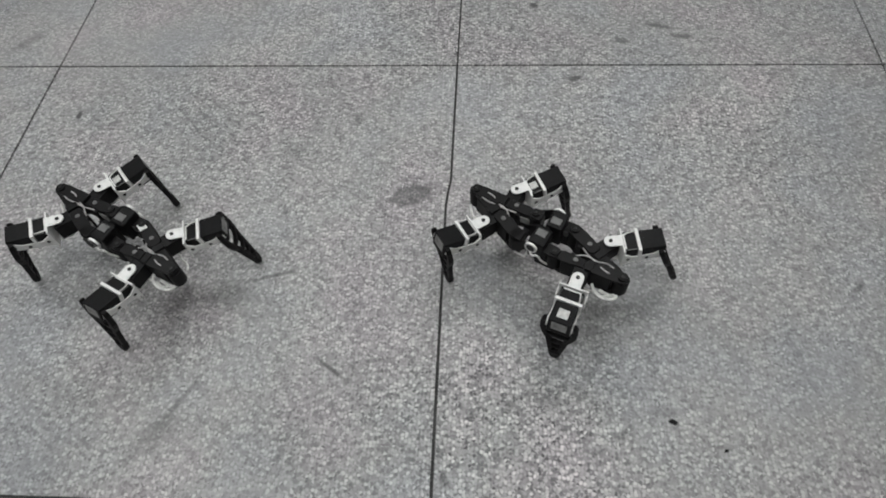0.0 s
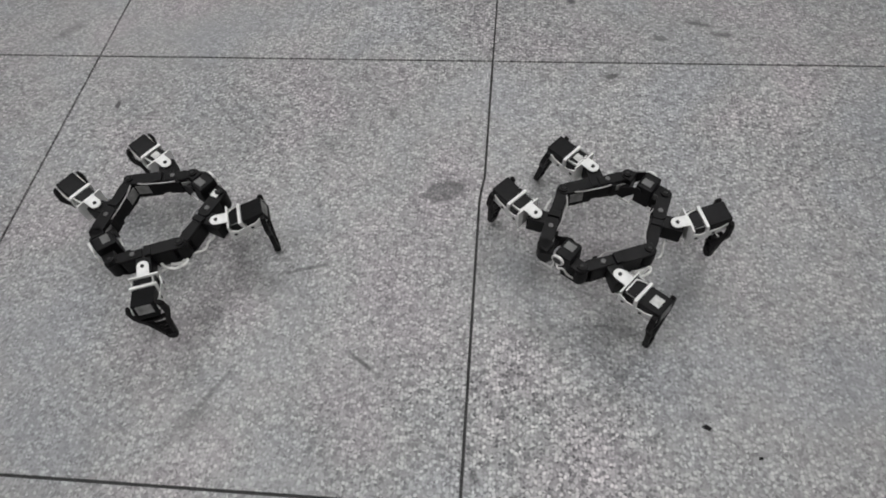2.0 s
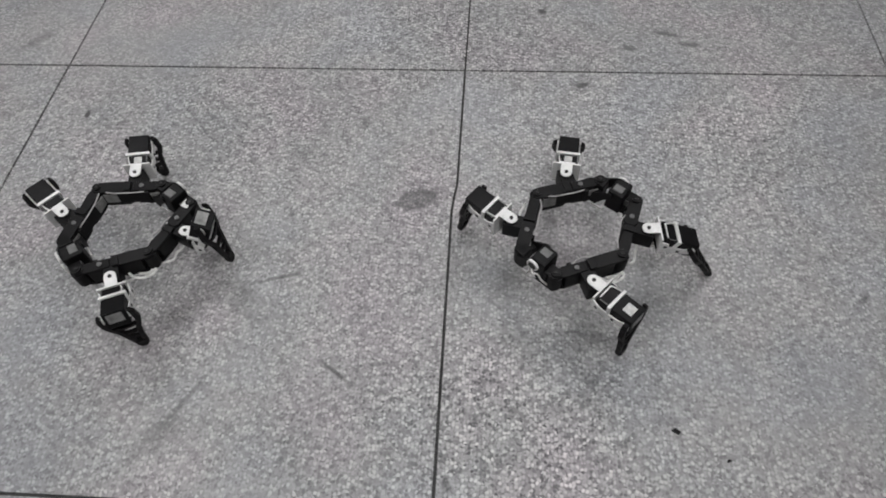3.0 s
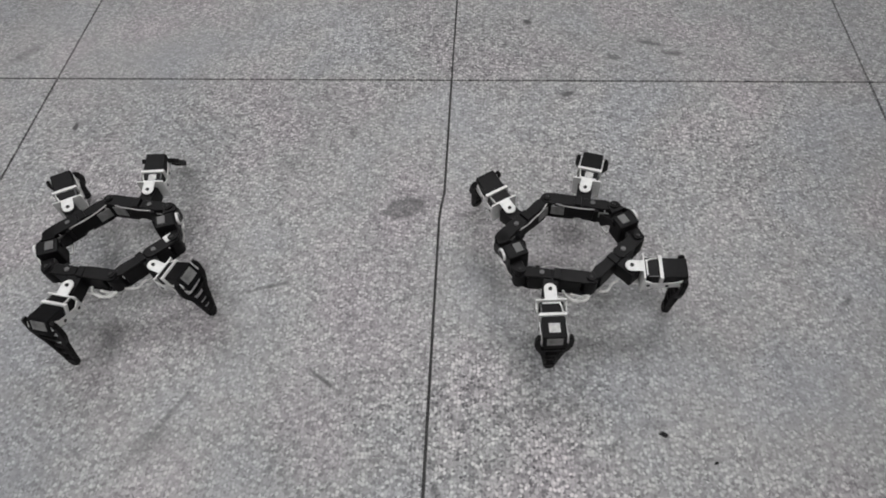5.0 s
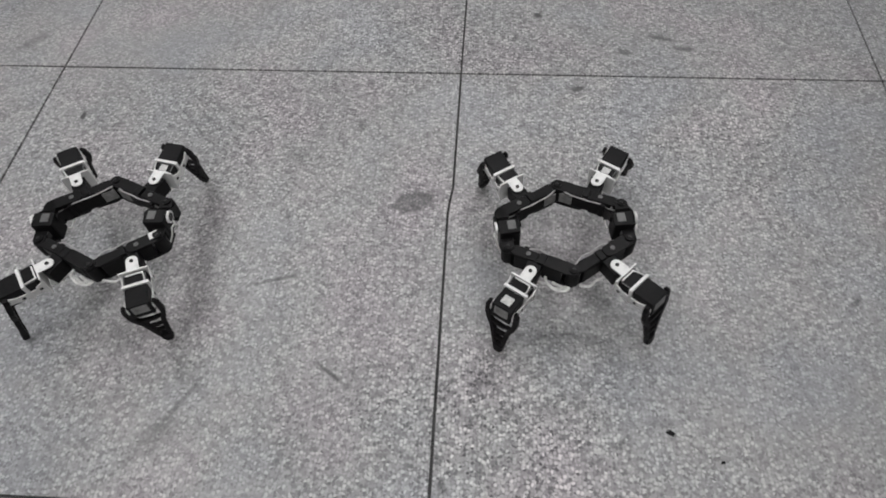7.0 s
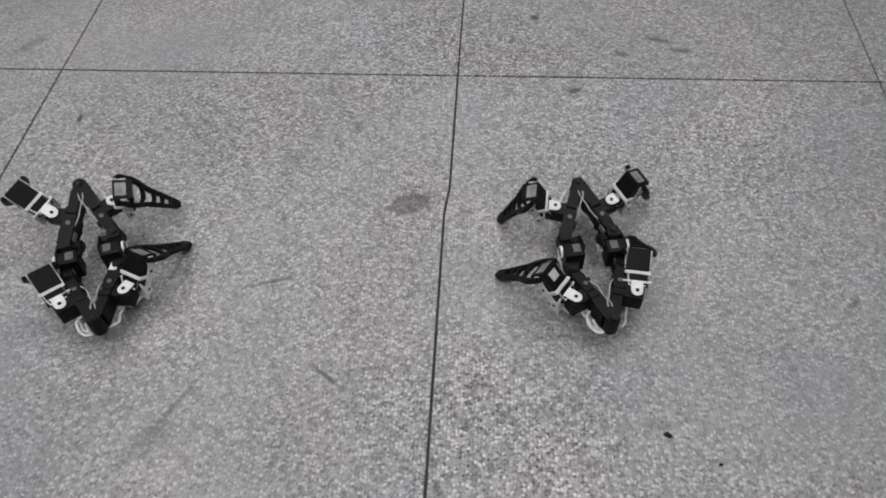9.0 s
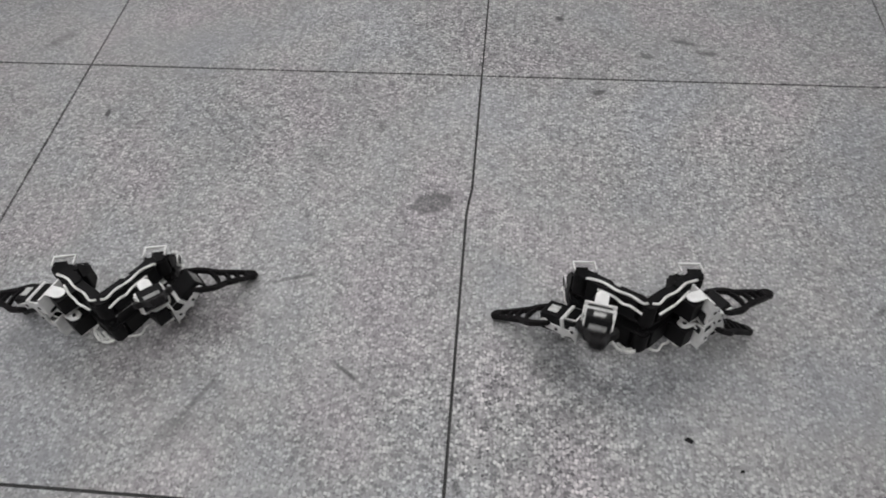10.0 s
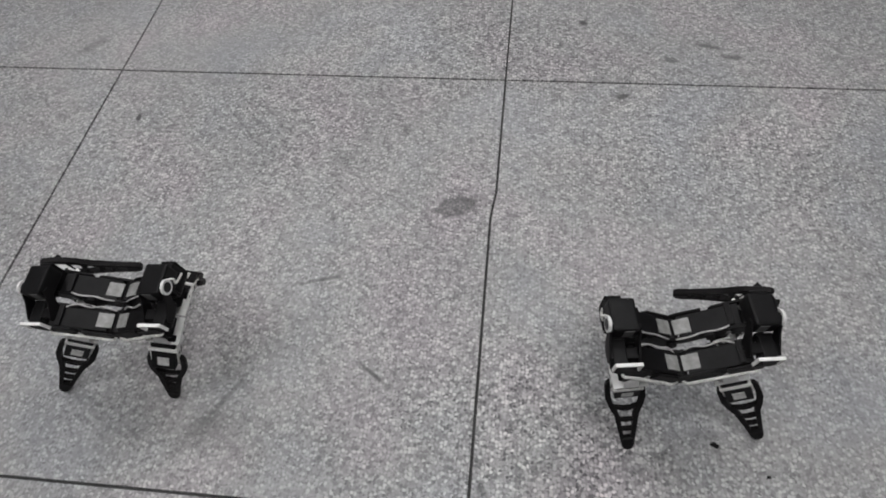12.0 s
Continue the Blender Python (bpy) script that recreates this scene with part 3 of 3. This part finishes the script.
def motions():
    # rows: seconds, body (x, y, z, tilt, roll, heading), six ring links' turns, each leg's swing, lift and foot angle, the fold of the rear half
    rows_right = [
        (0, (0.175, -0.574, 0.130, -0.9, -1.6, 0), (-27.5, -27.0, -54.0, -205.2, -211.3, -233.6), (-5, 14, -93), (-40, 8, -77), (-31, 6, -67), (3, 6, -93), 0),
        (0.5, (0.176, -0.577, 0.132, -0.8, -2.0, 0), (-26.1, -27.8, -54.7, -204.1, -211.5, -234.3), (-5, 15, -93), (-40, 7, -78), (36, 3, -69), (1, 4, -95), 0),
        (1, (0.173, -0.589, 0.133, -0.6, -1.9, 0), (-28.3, -30.6, -55.3, -206.4, -214.1, -234.9), (-5, 12, -95), (26, 5, -68), (36, 1, -70), (-1, 5, -95), 0),
        (1.5, (0.183, -0.543, 0.135, -0.0, -3.0, 0), (9.9, -16.3, -89.6, -158.8, -217.3, -260.7), (33, 17, -82), (7, 0, -67), (16, 5, -84), (24, 3, -86), 0),
        (2, (0.215, -0.548, 0.136, 0.3, -1.1, 0), (17.9, -33.9, -107.4, -160.7, -215.9, -286.2), (-28, 6, -78), (30, 1, -73), (34, 10, -86), (30, 6, -89), 0),
        (2.5, (0.224, -0.549, 0.137, 0.2, -1.9, 0), (14.1, -31.5, -105.9, -162.3, -216.9, -283.0), (-24, 7, -74), (-14, -2, -70), (33, 6, -89), (27, 4, -91), 0),
        (3, (0.222, -0.547, 0.139, -0.2, -0.8, 0), (16.7, -36.3, -106.8, -159.7, -221.6, -283.4), (-25, 5, -75), (-24, -1, -63), (20, -22, -59), (27, 2, -89), 0),
        (5, (0.229, -0.560, 0.137, -0.1, -2.3, 0), (-9.0, -63.4, -135.7, -187.1, -246.0, -314.0), (-15, 9, -70), (-6, -2, -68), (44, 2, -90), (10, 7, -95), 0),
        (5.5, (0.226, -0.563, 0.145, -0.5, -2.9, 0), (-8.6, -66.8, -136.3, -186.2, -250.0, -314.1), (-16, 7, -72), (-24, 1, -63), (9, 59, -65), (13, 5, -94), 0),
        (6, (0.229, -0.548, 0.124, 0.4, -2.4, 0), (-8.6, -61.7, -136.8, -186.2, -244.9, -314.6), (-13, 15, -74), (-25, 6, -65), (-29, 10, -88), (-29, 45, -85), 0),
        (6.5, (0.227, -0.549, 0.136, -0.1, -3.3, 0), (-9.9, -67.2, -137.8, -189.8, -247.2, -317.8), (-13, 9, -71), (-23, 3, -64), (-26, 4, -90), (-49, 9, -86), 0),
        (7, (0.207, -0.540, 0.133, -0.2, -2.4, 0), (-20.4, -83.5, -145.9, -202.6, -260.1, -328.0), (-0, 7, -70), (-12, 5, -61), (11, 6, -83), (-10, 10, -85), 0),
        (7.2, (0.219, -0.548, 0.103, -1.1, -0.7, 0), (-24.2, -81.0, -134.4, -206.6, -256.8, -316.6), (11, 14, -52), (-21, 7, -49), (35, 20, -54), (-40, 22, -64), 0),
        (8.8, (0.271, -0.541, 0.063, -0.7, -1.2, 10.7), (-69.8, -90.0, -110.2, -249.8, -270.0, -290.2), (9, 64, -64), (4, 91, -40), (92, 33, -47), (-64, 36, -45), 2),
        (9, (0.277, -0.540, 0.055, -5.8, -1.2, 8.5), (-67.6, -90.0, -112.4, -247.6, -270.0, -292.4), (9, 63, -66), (1, 65, -64), (97, 36, -40), (-65, 43, -43), 13),
        (9.2, (0.266, -0.560, 0.074, 3.1, -0.4, 10.7), (-74.4, -90.0, -105.6, -254.4, -270.0, -285.6), (56, 90, -46), (-52, 95, -36), (97, 36, -40), (-64, 25, -47), 88),
        (9.4, (0.267, -0.578, 0.057, -2.1, 3.7, 13.3), (-68.3, -90.0, -111.7, -248.3, -270.0, -291.7), (102, 39, 28), (-65, 23, 14), (86, 37, -27), (-78, 26, -42), 178),
        (9.7, (0.272, -0.593, 0.061, -5.6, 0.7, 13.3), (-58.0, -90.0, -122.0, -238.0, -270.0, -302.0), (107, 65, 21), (-53, 34, 17), (79, 37, -24), (-76, 17, -35), 178),
        (10, (0.285, -0.626, 0.083, -19.0, 2.4, 4.1), (-37.9, -90.0, -142.1, -217.9, -270.0, -322.1), (-21, -25, -34), (-76, 52, 32), (79, 38, -14), (-90, -12, -32), 180),
        (10.4, (0.283, -0.615, 0.141, 28.9, 9.7, 9.7), (-23.2, -90.0, -156.8, -203.2, -270.0, -336.8), (32, -55, -60), (-46, 51, 19), (80, 39, -41), (-76, -14, -90), 176),
        (10.5, (0.283, -0.615, 0.145, 28.9, 9.7, 9.7), (-23.2, -90.0, -156.8, -203.2, -270.0, -336.8), (32, -55, -60), (-46, 51, 19), (80, 39, -41), (-76, -14, -90), 176),
        (10.6, (0.284, -0.724, 0.282, 85.0, 10.1, 14.2), (-28.2, -90.0, -151.8, -208.2, -270.0, -331.8), (-35, -4, -18), (-11, -12, -20), (33, -39, -49), (25, -62, -55), 181),
        (10.8, (0.285, -0.732, 0.284, 86.8, 9.6, 14.1), (-27.6, -90.0, -152.4, -207.6, -270.0, -332.4), (-34, -5, -19), (-11, -12, -20), (45, -27, -71), (27, -61, -52), 181),
        (11.2, (0.286, -0.756, 0.290, 92.3, 8.3, 13.8), (-25.8, -90.0, -154.2, -205.8, -270.0, -334.2), (-33, -6, -23), (-13, -14, -21), (80, 9, -136), (36, -52, -43), 179),
        (12, (0.286, -0.748, 0.289, 91.9, 4.3, 9.1), (-28.8, -90.0, -151.2, -208.8, -270.0, -331.2), (-40, 0, -32), (-3, -16, -22), (97, -26, -160), (50, -52, -35), 181),
    ]
    rows_left = [
        (0, (-0.592, -0.580, 0.130, 0.2, 1.0, 0), (-22.6, -23.8, -49.1, -203.1, -202.9, -229.1), (-16, 6, -78), (-26, 9, -84), (-25, 10, -76), (-3, 14, -84), 0),
        (0.5, (-0.587, -0.586, 0.134, 0.0, 1.2, 0), (-20.7, -25.0, -49.4, -201.9, -203.0, -229.5), (-14, 3, -77), (-22, 6, -84), (53, 4, -79), (-8, 11, -85), 0),
        (1, (-0.590, -0.595, 0.132, -0.4, -0.1, 0), (-21.0, -34.7, -50.5, -206.2, -204.3, -231.9), (-13, 6, -76), (45, 1, -64), (48, 3, -74), (-8, 9, -87), 0),
        (1.5, (-0.628, -0.555, 0.128, -0.5, 1.9, 0), (6.8, -18.1, -80.3, -162.9, -221.2, -250.8), (14, 1, -69), (4, 5, -80), (3, 26, -83), (-3, 19, -88), 0),
        (2, (-0.593, -0.570, 0.130, -0.5, 2.4, 0), (11.8, -33.2, -110.3, -157.4, -229.6, -280.0), (-22, 10, -74), (44, 7, -74), (40, 17, -91), (-1, 17, -95), 0),
        (2.5, (-0.596, -0.567, 0.127, -0.7, 2.4, 0), (13.3, -33.7, -112.1, -155.6, -229.7, -281.3), (-23, 13, -77), (15, -1, -61), (39, 21, -91), (-2, 14, -94), 0),
        (3, (-0.599, -0.564, 0.122, 0.2, 3.4, 0), (9.0, -31.2, -112.6, -157.4, -231.8, -279.8), (-27, 10, -73), (3, 8, -79), (22, 68, -83), (3, 19, -95), 0),
        (5, (-0.603, -0.566, 0.115, -0.1, 1.9, 0), (-5.8, -69.0, -136.0, -185.1, -249.8, -315.3), (-15, 7, -64), (12, 5, -51), (26, 29, -88), (-3, 24, -85), 0),
        (5.5, (-0.605, -0.565, 0.120, -0.3, 2.6, 0), (-5.6, -74.2, -134.1, -184.8, -255.3, -313.2), (-15, 7, -70), (-14, 19, -84), (-16, 36, -102), (1, 22, -85), 0),
        (6, (-0.593, -0.575, 0.132, 0.2, 1.2, 0), (-7.2, -68.5, -133.7, -184.8, -251.9, -311.3), (-17, 8, -75), (-3, 7, -82), (-40, 24, -81), (-75, -35, -46), 0),
        (6.5, (-0.595, -0.566, 0.132, -0.2, 1.7, 0), (-8.7, -69.5, -137.5, -185.0, -254.6, -313.7), (-13, 6, -77), (-3, 9, -85), (-35, 11, -85), (-59, 9, -69), 0),
        (7, (-0.620, -0.568, 0.136, -1.0, 0.6, 0), (-21.9, -85.8, -146.3, -203.9, -262.8, -328.3), (1, 7, -65), (12, 7, -76), (-10, 3, -94), (-28, 0, -76), 0),
        (7.2, (-0.623, -0.577, 0.115, -0.8, -0.6, 0), (-21.5, -89.0, -140.2, -206.1, -261.4, -325.0), (23, 6, -38), (-6, 11, -62), (22, 17, -77), (-53, 6, -3), 0),
        (8.8, (-0.671, -0.573, 0.063, -1.6, 5.5, 18.0), (-68.9, -90.0, -111.1, -248.9, -270.0, -291.1), (-15, 29, -72), (-13, 66, -64), (71, 48, -45), (-75, 31, -53), 8),
        (9, (-0.667, -0.592, 0.055, -4.8, 5.9, 22.9), (-68.5, -90.0, -111.5, -248.5, -270.0, -291.5), (-25, 29, -72), (-28, 80, -53), (68, 51, -39), (-91, 43, -52), 23),
        (9.2, (-0.649, -0.597, 0.063, 3.2, 9.7, 10.1), (-74.5, -90.0, -105.5, -254.5, -270.0, -285.5), (40, 91, -43), (-70, 85, -48), (72, 50, -34), (-56, 39, -52), 79),
        (9.4, (-0.648, -0.617, 0.048, -5.7, 4.4, 17.7), (-69.7, -90.0, -110.3, -249.7, -270.0, -290.3), (78, 1, 4), (10, -55, -44), (73, 49, -30), (-79, 22, -33), 178),
        (9.7, (-0.658, -0.628, 0.049, -9.7, 6.7, 21.2), (-62.5, -90.0, -117.5, -242.5, -270.0, -297.5), (72, 0, 9), (29, -45, -45), (64, 46, -26), (-79, 22, -33), 177),
        (10, (-0.631, -0.640, 0.068, -5.6, 4.5, 13.8), (-49.6, -90.0, -130.4, -221.7, -270.0, -318.3), (70, 21, 20), (17, -49, -42), (76, 30, -35), (-79, 14, -42), 176),
        (10.3, (-0.609, -0.651, 0.084, -2.2, 2.6, 7.7), (-39.0, -90.0, -141.0, -204.7, -270.0, -335.3), (69, 39, 29), (6, -52, -39), (86, 17, -43), (-78, 7, -49), 175),
        (10.7, (-0.622, -0.651, 0.089, 6.1, 1.2, 1.9), (-28.9, -90.0, -151.1, -201.3, -270.0, -338.7), (66, 39, 27), (-18, -65, -42), (97, 31, -61), (-79, 9, -46), 174),
        (10.8, (-0.589, -0.720, 0.252, 86.6, -14.9, -6.7), (-23.1, -90.0, -156.9, -202.3, -270.0, -337.7), (37, -21, -24), (48, 25, -33), (-36, -42, -47), (-46, 0, -54), 183),
        (11.2, (-0.580, -0.765, 0.277, 94.8, -11.4, -0.6), (-22.1, -90.0, -157.9, -202.0, -270.0, -338.0), (30, -20, -27), (46, -7, -35), (-35, -53, -33), (-122, 6, -139), 184),
        (12, (-0.588, -0.758, 0.284, 94.6, -8.8, -0.5), (-20.7, -90.0, -159.3, -200.7, -270.0, -339.3), (24, -20, -25), (45, -33, -17), (-49, -54, -27), (-102, -30, -165), 184),
    ]
    step(right_robot, rows_right)
    step(left_robot, rows_left)


motions()
